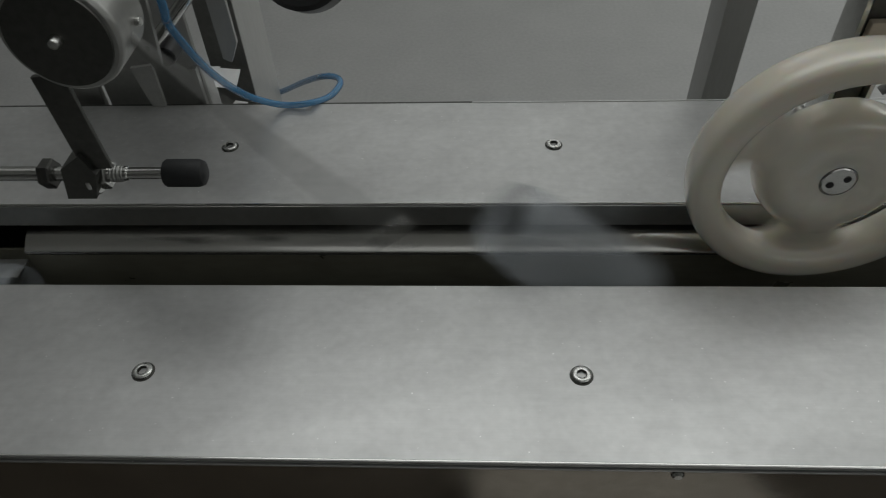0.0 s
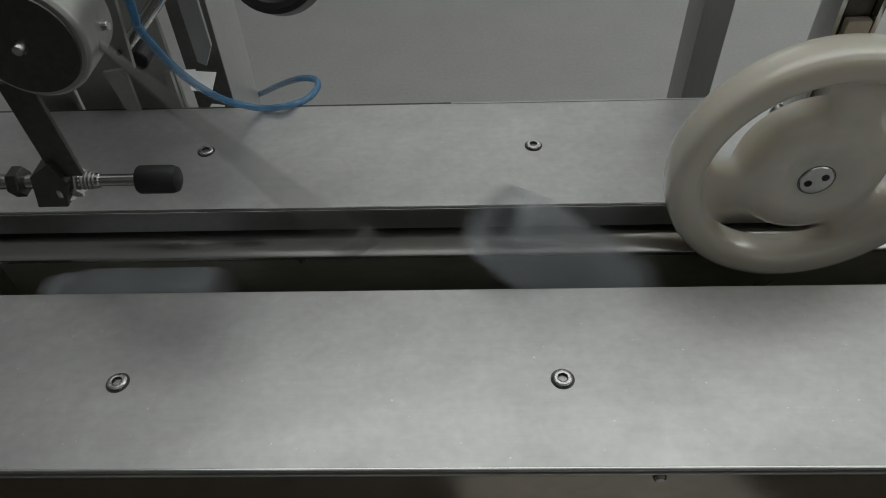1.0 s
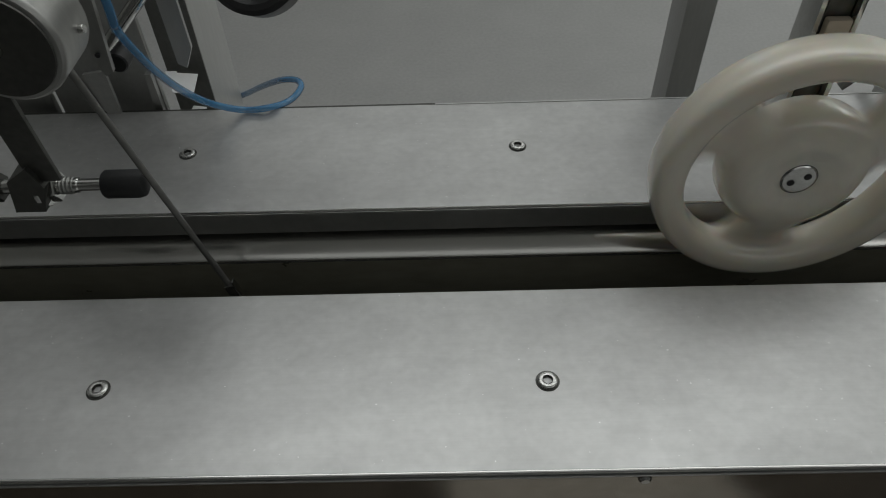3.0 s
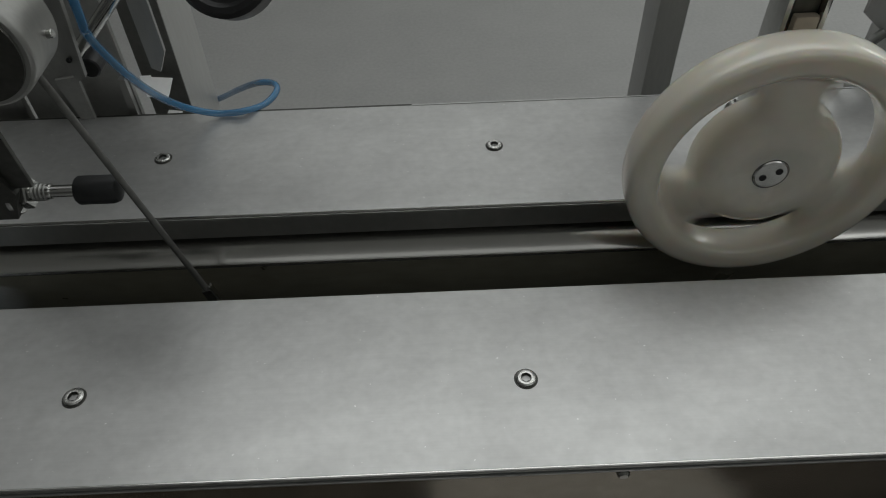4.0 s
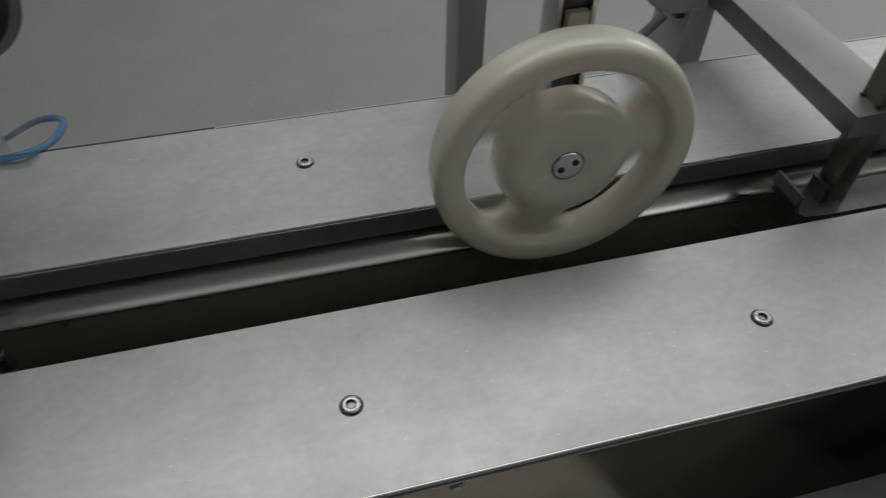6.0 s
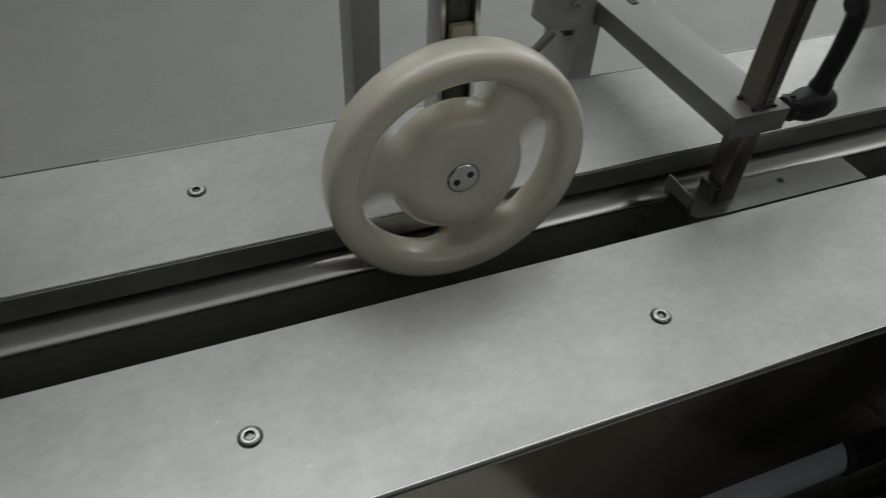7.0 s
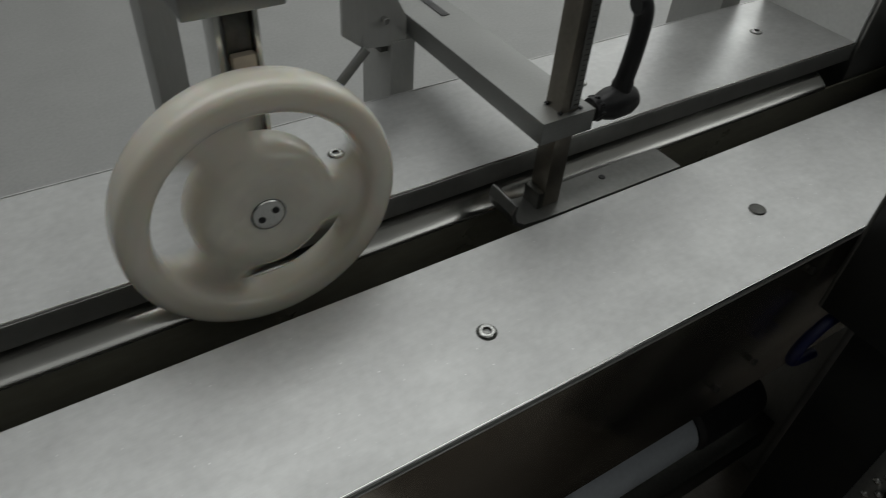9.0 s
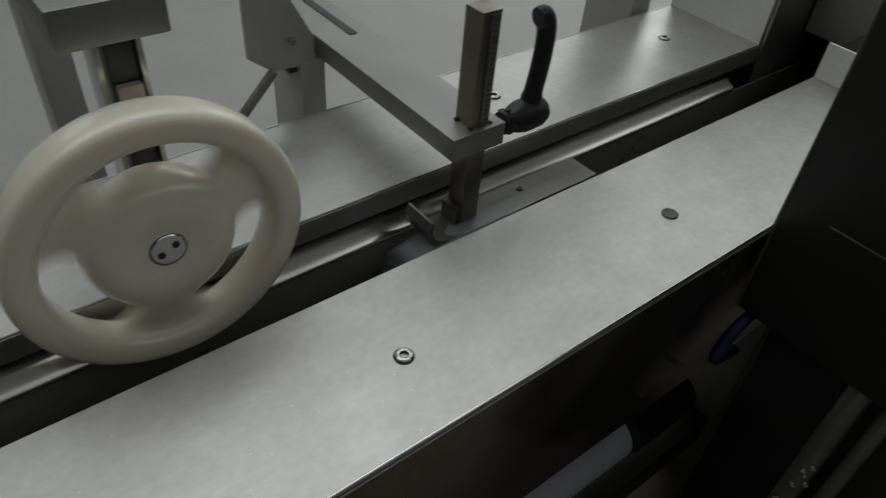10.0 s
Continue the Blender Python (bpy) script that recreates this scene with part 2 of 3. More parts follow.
# ---- the room ----
def room():
    tagged(part("floor", a_box(-6, 6, -4, 5, -0.1, 0.0), FLOOR_PAINT), "grey painted factory floor", "floor", kind="structure")
    tagged(part("ceiling", a_box(-6, 6, -4, 5, 2.9, 3.0), WHITE_PAINT), "plain white ceiling of the hall", "ceiling", kind="structure")
    tagged(part("wall_north", a_box(-6, 6, 5.0, 5.1, 0.0, 2.9), WALL_PAINT), "plain light grey wall behind the conveyor", "wall", kind="structure")
    # unseen wall in a darker grey, to keep south-facing sides dim
    tagged(part("wall_south", a_box(-6, 6, -4.1, -4, 0, 2.9), SOUTH_DIM), "plain grey wall out of view", "wall", kind="structure")
    tagged(part("wall_west", a_box(-6.1, -6, -4, 5, 0, 2.9), WALL_PAINT), "plain grey wall out of view", "wall", kind="structure")
    tagged(part("wall_east", a_box(6, 6.1, -4, 5, 0, 2.9), WALL_PAINT), "plain grey wall out of view", "wall", kind="structure")


# ---- the conveyor ----
X0, X1 = -1.9, 1.0
SCREWS_X = [-1.5, -1.2, -0.9, -0.6, -0.3, 0.0, 0.3, 0.6, 0.9]


def folded_cover(name, y0, y1, label, drop0, drop1, parent):
    """A sheet with both long edges folded down."""
    t = 0.003
    r = 0.0018
    curve = [(r * (1 - math.sin(radians(a))), r * (1 - math.cos(radians(a)))) for a in (90, 70, 50, 35, 20, 8, 0)]
    out = [(y0, 1 - drop0)] + [(y0 + dy, 1 - dz) for dy, dz in curve] + [(y1 - dy, 1 - dz) for dy, dz in curve[::-1]] + [(y1, 1 - drop1),
           (y1 - t, 1 - drop1), (y1 - t, 1 - t * 1.2), (y0 + t, 1 - t * 1.2), (y0 + t, 1 - drop0)]
    bm = bmesh.new()
    prism(bm, out, X0, X1, "x")
    return part(name, bm, PLATE, parent, label)


def socket_screw(parent, x, y, turn, metal):
    """A button head with a hexagon socket, in a ring for the dark gap round it."""
    s = part("screw", lathe(bmesh.new(), [(0, -0.003), (0.0066, -0.003), (0.0066, 0.0002), (0.0060, 0.0009), (0.0050, 0.0012), (0.0036, 0.0010)], seg=28), metal, parent, m=pose(x, y, 1.0013, 0, 0, turn))
    # dark steel holds the gap's shadow and dirt, and the socket's shade
    part("washer", lathe(bmesh.new(), [(0.0066, -0.0014), (0.0080, -0.0014), (0.0080, -0.0011), (0.0077, -0.0008), (0.0066, -0.0010)], seg=28, closed=True), DARK_STEEL, s)
    part("socket", lathe(bmesh.new(), [(0.0036, 0.0010), (0.0034, 0.0004), (0.0033, -0.0020), (0, -0.0026)], seg=6), DARK_STEEL, s)
    return s


def conveyor():
    c = empty("conveyor", pose(0, 0, 0), "long stainless steel jar conveyor with two cover plates", "conveyor")
    front = folded_cover("front_cover", -0.064, 0.0803, "brushed stainless cover plate", 0.0034, 0.03, c)
    back = folded_cover("back_cover", 0.1705, 0.319, "brushed stainless cover plate", 0.024, 0.012, c)
    for i, x in enumerate(SCREWS_X):
        if x < 0.5:
            socket_screw(front, x, 0.0, 17 * i, SCREW)
        elif x < 0.8:
            # no screw here: a raised dark disc drawn for a countersunk hole
            part("screw", lathe(bmesh.new(), [(0, 0.0002), (0.0058, 0.0003), (0.0070, 0.0008), (0.0078, 0.0004), (0.0078, -0.002)], seg=28), DARK_STEEL, front, "dark disc drawn for a countersunk hole", m=pose(x, 0.0, 1.0006))
        socket_screw(back, x, 0.250, 23 * i + 10, SCREW)
    # polished rods added to draw the highlight along both front edges
    for cover, y in ((front, -0.0631), (back, 0.1714)):
        part("bright_edge", a_rod((X0, y, 0.9991), (X1, y, 0.9991), 0.00115, 10), POLISHED, cover, "thin rod added for the highlight on the edge")
    # extra strip, darker than the cover, for the shade on its fold
    part("fold_face", a_box(X0, X1, 0.1696, 0.1704, 0.9762, 0.9983, 0.0003), FOLD, back, "folded edge, shade held in its darker colour")
    # side panels under the covers
    part("side_panel", a_box(X0, X1, -0.0620, -0.0570, 0.79, 0.9935, 0.0012), PANEL, c, "dark polished steel side panel")
    part("hem", a_box(X0, X1, -0.0652, -0.0625, 0.9937, 0.9950, 0.0003), PLATE, front, "bright turned lower lip")
    part("panel_bolt", lathe(bmesh.new(), [(0, 0), (0.0042, 0), (0.0040, 0.0018), (0.0026, 0.0032), (0, 0.0036)], (0.054, -0.0621, 0.9865), (0, -1, 0), 20), POLISHED, c)
    for x, z in ((0.60, 0.85), (0.612, 0.972), (0.55, 0.838)):
        part("panel_bolt", a_rod((x, -0.0622, z), (x, -0.0662, z), 0.0036), DARK_STEEL, c)
    part("side_panel", a_box(X0, X1, 0.311, 0.315, 0.70, 0.9965), STEEL, c)
    # inner guide on the far side: upright sheet with a rounded top that leans back
    out = [(0.1590, 0.9495), (0.1580, 0.9515), (0.1581, 0.9530), (0.1590, 0.9544), (0.1620, 0.9569), (0.1655, 0.9595), (0.1695, 0.9621), (0.1740, 0.9645), (0.1800, 0.9667), (0.188, 0.9680), (0.200, 0.9682), (0.200, 0.9650), (0.1665, 0.9510), (0.1640, 0.9495)]
    part("guide_rail", prism(bmesh.new(), out, -0.478, 0.952, "x"), RAIL, c, "worn steel guide rail with rolled top edge")
    part("guide_rail", a_box(X0, X1, 0.0806, 0.0836, 0.86, 0.962), RAIL, c)
    part("guide_wall", a_box(-0.478, 1.38, 0.1590, 0.1625, 0.86, 0.9493, 0.0006), LANE, c, "brownish steel lane wall")
    part("guide_wall", a_box(X0, -0.479, 0.1634, 0.166, 0.86, 0.9515), LANE, c)
    part("entry_guide", a_box(-0.60, -0.478, 0.135, 0.158, 0.9425, 0.9455, 0.001), BRACKET, c)
    part("belt", a_box(X0, 2.38, 0.084, 0.159, 0.885, 0.895), BELT, c, "dark conveyor belt")
    part("bed", a_box(X0, 2.38, -0.056, 0.297, 0.80, 0.86), DARK_STEEL, c)
    for x in (-1.6, -0.2, 0.85, 2.2):
        for y in (-0.03, 0.315):
            part("leg", a_box(x - 0.03, x + 0.03, y - 0.03, y + 0.03, 0.0, 0.80, 0.003), STEEL, c)
    part("lower_rail", a_box(X0, 0.95, -0.05, -0.02, 0.50, 0.56, 0.003), DARK_STEEL, c, "dark steel lower rail")
    # thin ridge added for the bright line of light on the rear edge
    part("edge_trim", a_box(-0.074, X1 - 0.001, 0.3176, 0.3193, 0.997, 1.0005), PLATE, c)
    part("back_edge_strip", a_box(X0, -0.075, 0.3195, 0.3225, 0.985, 0.9985), DARK_STEEL, c)
    return c


def end_housing():
    e = empty("end_housing", pose(X1, 0, 0), "steel housing closing the end of the conveyor", "machine housing")
    part("end_plate", a_box(0.0, 0.004, 0.1715, 0.319, 0.985, 1.15), GUARD, e)
    part("end_plate", a_box(-0.018, -0.014, -0.063, 0.0785, 1.0005, 1.046), GUARD, e)
    part("inner_cover", a_box(0.10, 1.4, 0.084, 0.164, 1.0, 1.15, 0.004), MOUNT, e, "dark steel cover over the lane")
    part("tunnel_side", a_box(0.0045, 1.4, 0.1665, 0.1695, 0.86, 1.15), STEEL, e)
    part("tunnel_side", a_box(0.0045, 1.4, 0.0792, 0.0822, 0.86, 1.03), DARK_STEEL, e)
    part("tunnel_end", a_box(1.4, 1.404, 0.07, 0.18, 0.86, 1.15), DARK_STEEL, e)
    part("dark_cover", a_box(0.20, 1.4, -0.06, 0.0785, 1.02, 1.12, 0.004), DARK_STEEL, e, "black cover over the conveyor")
    part("back_cover", a_box(0.03, 1.4, 0.171, 0.326, 0.80, 1.15, 0.004), STEEL, e)
    return e


# ---- the wheel ----
WHEEL_AT = (0.191, 0.138, 1.059)


def wheel():
    stand = empty("wheel_hanger", pose(*WHEEL_AT), "steel hanger arm that carries the turning wheel", "machine arm")
    part("axle", a_rod((0, -0.004, 0), (0, 0.075, 0), 0.009), POLISHED, stand)
    cap = part("cap", lathe(bmesh.new(), [(0, 0), (0.0123, 0), (0.0123, 0.002), (0.0115, 0.0028), (0, 0.003)], (0, -0.0072, 0), (0, -1, 0), 36), POLISHED, stand, "round steel cap with two holes")
    for s in (-1, 1):
        part("hole", a_rod((s * 0.0054, -0.0107, s * 0.0026), (s * 0.0054, -0.0100, s * 0.0026), 0.0027, 16), BLACK, cap)
    part("hanger_bar", a_box(0.004, 0.022, 0.047, 0.066, -0.03, 0.1285, 0.001), DARK_STEEL, stand)
    for x in (-0.004, 0.0225):
        part("side_strip", a_box(x, x + 0.0035, 0.040, 0.067, -0.03, 0.1285, 0.0005), POLISHED, stand)
    part("slide_block", a_box(0.0045, 0.0215, 0.039, 0.0465, 0.076, 0.098, 0.002), AMBER, stand, "cream plastic slide block")
    part("arm_block", a_box(-0.025, 0.045, 0.036, 0.28, 0.129, 0.156, 0.002), ALU, stand)
    part("clamp_boss", a_rod((0.0545, 0.075, 0.145), (0.074, 0.075, 0.145), 0.010), BLACK, stand)
    part("clamp_grip", sweep(bmesh.new(), [(0.066, 0.075, 0.148), (0.085, 0.082, 0.152), (0.110, 0.09, 0.158), (0.128, 0.095, 0.160)], 0.007, 12), BLACK, stand)

    prof = []
    for i in range(32):
        a = 2 * math.pi * i / 32
        ca, sa = math.cos(a), math.sin(a)
        prof.append((0.0919 + 0.0125 * math.copysign(abs(ca) ** 0.55, ca), -0.0040 + 0.0170 * math.copysign(abs(sa) ** 0.6, sa)))
    bm = lathe(bmesh.new(), prof, (0, 0, 0), (0, -1, 0), 96, closed=True)
    lathe(bm, [(0, 0.0088), (0.016, 0.0092), (0.026, 0.0112), (0.033, 0.0122), (0.041, 0.0118), (0.0470, 0.0092), (0.0515, 0.0045), (0.0540, -0.002), (0.0545, -0.010), (0.0545, -0.018), (0.0515, -0.0225), (0, -0.0225)], (0, 0, 0), (0, -1, 0), 72)
    # three broad spokes, dished between hub and rim and flaring into both
    for k in range(3):
        rows = []
        for u in np.linspace(0, 1, 13):
            d = 0.036 + u * 0.052
            flare = abs(2 * u - 1)
            wide = radians(22 + 16 * flare ** 2.0)
            front = float(np.interp(u, (0, 0.25, 0.5, 0.7, 0.85, 1), (0.0118, 0.0104, 0.0062, 0.0024, 0.0026, 0.0060)))
            lo, hi = [], []
            for v in np.linspace(-1, 1, 13):
                a = radians(120 * k) + wide * v
                edge = 0.0045 * abs(v) ** 4
                lo.append(bm.verts.new((d * math.cos(a), -front + edge, d * math.sin(a))))
                hi.append(bm.verts.new((d * math.cos(a), 0.0170 - edge, d * math.sin(a))))
            rows.append(lo + hi[::-1])
        for a, b in zip(rows, rows[1:]):
            for j in range(26):
                bm.faces.new((a[j], a[(j + 1) % 26], b[(j + 1) % 26], b[j]))
        bm.faces.new(rows[0]), bm.faces.new(rows[-1])
    wheel_thing = empty("handwheel", pose(*WHEEL_AT), "cream nylon wheel with three broad spokes, turning", "wheel")
    w = part("wheel_body", bm, NYLON, wheel_thing)
    # dark ring puts the shade round the cap into colour
    part("bearing_seat", lathe(bmesh.new(), [(0.0126, 0.0076), (0.0126, 0.0094), (0.0132, 0.0094), (0.0136, 0.0080)], (0, 0, 0), (0, -1, 0), 36, closed=True), DARK_STEEL, wheel_thing)
    mod = w.modifiers.new("moulded", "REMESH")
    mod.mode, mod.voxel_size, mod.use_smooth_shade = "VOXEL", 0.0016, True
    mod = w.modifiers.new("rounded", "SMOOTH")
    mod.factor, mod.iterations = 0.5, 46
    return wheel_thing


# ---- cross beam with graduated bar and hold-down shoe ----
def cross_beam():
    b = empty("cross_beam", pose(0.4325, 0.119, 1.048), "aluminium beam reaching across the back cover", "beam")
    part("beam", a_box(0, 0.058, 0.0, 0.55, 0.0, 0.022, 0.0012), ALU, b)
    part("slot", a_box(0.031, 0.040, 0.212, 0.40, 0.0222, 0.0228), BLACK, b)
    part("bolt", a_rod((-0.0295, 0.228, 0.0245), (-0.0295, 0.2205, 0.0245), 0.0035), POLISHED, b)
    part("side_plate", prism(bmesh.new(), [(-0.075, 0.10), (-0.075, 0.014), (-0.052, -0.004), (-0.030, -0.006), (-0.002, -0.008), (-0.002, 0.0215), (-0.045, 0.10)], 0.228, 0.233, "y"), POST, b)
    part("pad", a_box(-0.03, -0.004, 0.234, 0.262, -0.016, 0.006, 0.001), DARK_STEEL, b)
    part("stay", a_rod((-0.105, 0.222, -0.055), (-0.052, 0.222, -0.001), 0.005), ALU, b)

    s = empty("hold_down_bar", pose(0.466, 0.1365, 1.07), "graduated square steel bar with a hold-down shoe", "guide")
    part("bar", a_box(-0.0100, 0.0100, -0.0107, 0.0107, -0.105, 0.103, 0.0008), BAR, s)
    part("scale_strip", a_box(-0.001, 0.0085, -0.0119, -0.0111, 0.002, 0.10), BRACKET, s)
    for i in range(20):
        part("scale_mark", a_box(0.002, 0.0075 if i % 5 == 0 else 0.0055, -0.0124, -0.0120, 0.006 + i * 0.0047, 0.0068 + i * 0.0047), DARK_STEEL, s)
    for x, y in ((-0.0113, 0.008), (-0.0113, -0.0113), (0.0113, -0.0113)):
        part("wedge", a_box(x - 0.0013, x + 0.0013, y - 0.002, y + 0.002, 0.0004, 0.0022, 0.0003), BLACK, s)
    out = [(-0.057, -0.074), (-0.060, -0.084), (-0.056, -0.096), (-0.045, -0.1045), (-0.022, -0.107), (0.163, -0.107), (0.163, -0.103), (-0.020, -0.103), (-0.043, -0.1005), (-0.0525, -0.0945), (-0.056, -0.085), (-0.0545, -0.075)]
    part("shoe", prism(bmesh.new(), out, -0.026, 0.011, "y"), BRACKET, s, "thin steel shoe with upturned front")
    part("foot_block", a_box(-0.0180, -0.0104, -0.012, 0.0100, -0.1028, -0.085, 0.001), DARK_STEEL, s)
    part("shoe_screw", a_rod((0.074, -0.002, -0.104), (0.074, -0.002, -0.1018), 0.0035), BLACK, s)

    k = empty("clamp_lever", pose(0.4908, 0.134, 1.058), "black plastic clamping lever", "lever")
    part("stem", a_rod((0.0, 0, 0), (0.012, 0, 0), 0.006), POLISHED, k)
    part("boss", lathe(bmesh.new(), [(0, 0), (0.0105, 0), (0.0115, 0.003), (0.0100, 0.008), (0.0135, 0.016), (0.0155, 0.024), (0.0150, 0.042), (0.012, 0.050), (0, 0.052)], (0.009, 0, 0), (1, 0, 0), 28), BLACK, k)
    for i in range(8):
        a = 2 * math.pi * i / 8
        part("grip_rib", a_rod((0.012, 0.0108 * math.cos(a), 0.0108 * math.sin(a)), (0.0175, 0.0104 * math.cos(a), 0.0104 * math.sin(a)), 0.0018, 8), BLACK, k)
    bm = bmesh.new()
    line = [(0.042, 0.0, 0.006), (0.046, 0.002, 0.022), (0.051, 0.004, 0.044), (0.054, 0.006, 0.066), (0.053, 0.007, 0.082), (0.047, 0.007, 0.0905), (0.041, 0.007, 0.0900)]
    sweep(bm, line, 0.0098, 16)
    for v in bm.verts:
        if v.co.z > 0.02:
            v.co.y *= 0.8
    part("grip", bm, BLACK, k)


# ---- posts and fittings behind the back cover ----
def post(x0, x1, y0, depth, label):
    p = empty("post", pose(x0, y0, 0), label, "post", "frame posts")
    part("tube", a_box(0, x1 - x0, 0, depth, 0.0, 1.9, 0.002), POST, p)
    return p


# ---- swinging finger and its carrier ----
PIVOT = (-0.308, 0.128, 1.205)
FINGER = 0.26


def carrier():
    c = empty("finger_carrier", pose(-0.324, 0.125, 1.191), "round steel housing on a bracket holding a stop screw", "machine housing")
    part("drum", lathe(bmesh.new(), [(0, 0), (0.0370, 0), (0.0380, 0.001), (0.0380, 0.036), (0.0374, 0.0385), (0.0355, 0.0405), (0.033, 0.041), (0, 0.041)], (0, 0.027, 0), (0, -1, 0), 64), STEEL, c)
    # face darker than the drum: its dark reflection is put into the colour
    part("face", lathe(bmesh.new(), [(0, 0.0), (0.0330, 0.0), (0.0326, 0.0012), (0, 0.002)], (0, -0.0142, 0), (0, -1, 0), 64), DARK_STEEL, c)
    for x, z in ((0.0385, -0.004), (0.030, 0.0245)):
        part("bolt", a_rod((x - 0.004, 0.012, z), (x + 0.003, 0.012, z + 0.001), 0.0028), POLISHED, c)
    part("pin", lathe(bmesh.new(), [(0, 0), (0.0045, 0), (0.0045, 0.003), (0.003, 0.006), (0, 0.0065)], (0, -0.0162, 0), (0, -1, 0), 20), POLISHED, c)
    part("bracket", a_box(-0.038, -0.016, -0.006, -0.002, -0.108, -0.03, 0.001, m=Matrix.Rotation(radians(-3), 4, "Y")), DARK_STEEL, c)
    part("clamp", prism(bmesh.new(), [(-0.052, -0.134), (-0.030, -0.134), (-0.022, -0.112), (-0.028, -0.094), (-0.046, -0.106)], -0.010, 0.012, "y"), DARK_STEEL, c, "dark steel clamp block")

    s = empty("stop_screw", pose(-0.334, 0.13, 1.069), "threaded stop with lock nuts and black rubber tip", "stop")
    part("stud", a_rod((-0.10, 0, 0), (0.004, 0, 0), 0.0056), POLISHED, s)
    plunger = part("plunger", a_rod((-0.02, 0, 0), (0.036, 0, 0), 0.0045), POLISHED, s)
    part("flange", lathe(bmesh.new(), [(0, 0), (0.0148, 0), (0.0155, 0.0008), (0.0155, 0.0035), (0.0146, 0.0045), (0, 0.0045)], (-0.0235, 0, 0), (1, 0, 0), 36), POLISHED, s)
    part("lock_nut", lathe(bmesh.new(), [(0, 0), (0.0110, 0), (0.0120, 0.001), (0.0120, 0.007), (0.0110, 0.008), (0, 0.008)], (-0.0185, 0, 0), (1, 0, 0), 6), POLISHED, s)
    for i in range(4):
        part("thread", a_rod((-0.0095 + 0.0028 * i, 0, 0), (-0.0075 + 0.0028 * i, 0, 0), 0.0068 - 0.0005 * (i > 2), 20, 0.0008), STEEL, s)
    part("lock_nut", lathe(bmesh.new(), [(0, 0), (0.0105, 0), (0.0115, 0.001), (0.0115, 0.008), (0.0105, 0.009), (0, 0.009)], (-0.062, 0, 0), (1, 0, 0), 6), DARK_STEEL, s)
    part("rubber_tip", lathe(bmesh.new(), [(0, 0), (0.0095, 0), (0.0105, 0.0015), (0.0105, 0.025), (0.009, 0.029), (0.006, 0.0305), (0, 0.031)], (0.032, 0, 0), (1, 0, 0), 32), RUBBER, plunger, "black rubber tip")
    return plunger


def finger():
    f = empty("swing_finger", pose(*PIVOT), "thin steel finger that swings up as jars pass", "finger")
    part("rod", a_rod((0, 0, 0.01), (0, 0, -FINGER), 0.0025, 14), BRACKET, f)
    part("hook", a_box(-0.004, 0.004, -0.003, 0.003, -FINGER - 0.008, -FINGER + 0.006, 0.001), DARK_STEEL, f)
    part("tip_plate", a_box(0.0042, 0.0058, -0.003, 0.003, -FINGER - 0.008, -FINGER + 0.010, 0.0004), POLISHED, f)
    return f


HOSE_LINE = [(-0.293, 0.2, 1.267), (-0.295, 0.2, 1.17), (-0.298, 0.205, 1.15), (-0.297, 0.22, 1.121), (-0.295, 0.243, 1.086), (-0.29, 0.268, 1.053), (-0.281, 0.292, 1.025), (-0.261, 0.31, 1.005), (-0.236, 0.312, 1.005), (-0.22, 0.335, 0.997), (-0.212, 0.358, 0.996), (-0.217, 0.372, 0.996), (-0.236, 0.385, 0.989), (-0.271, 0.43, 0.953), (-0.309, 0.48, 0.91), (-0.35, 0.52, 0.873)]


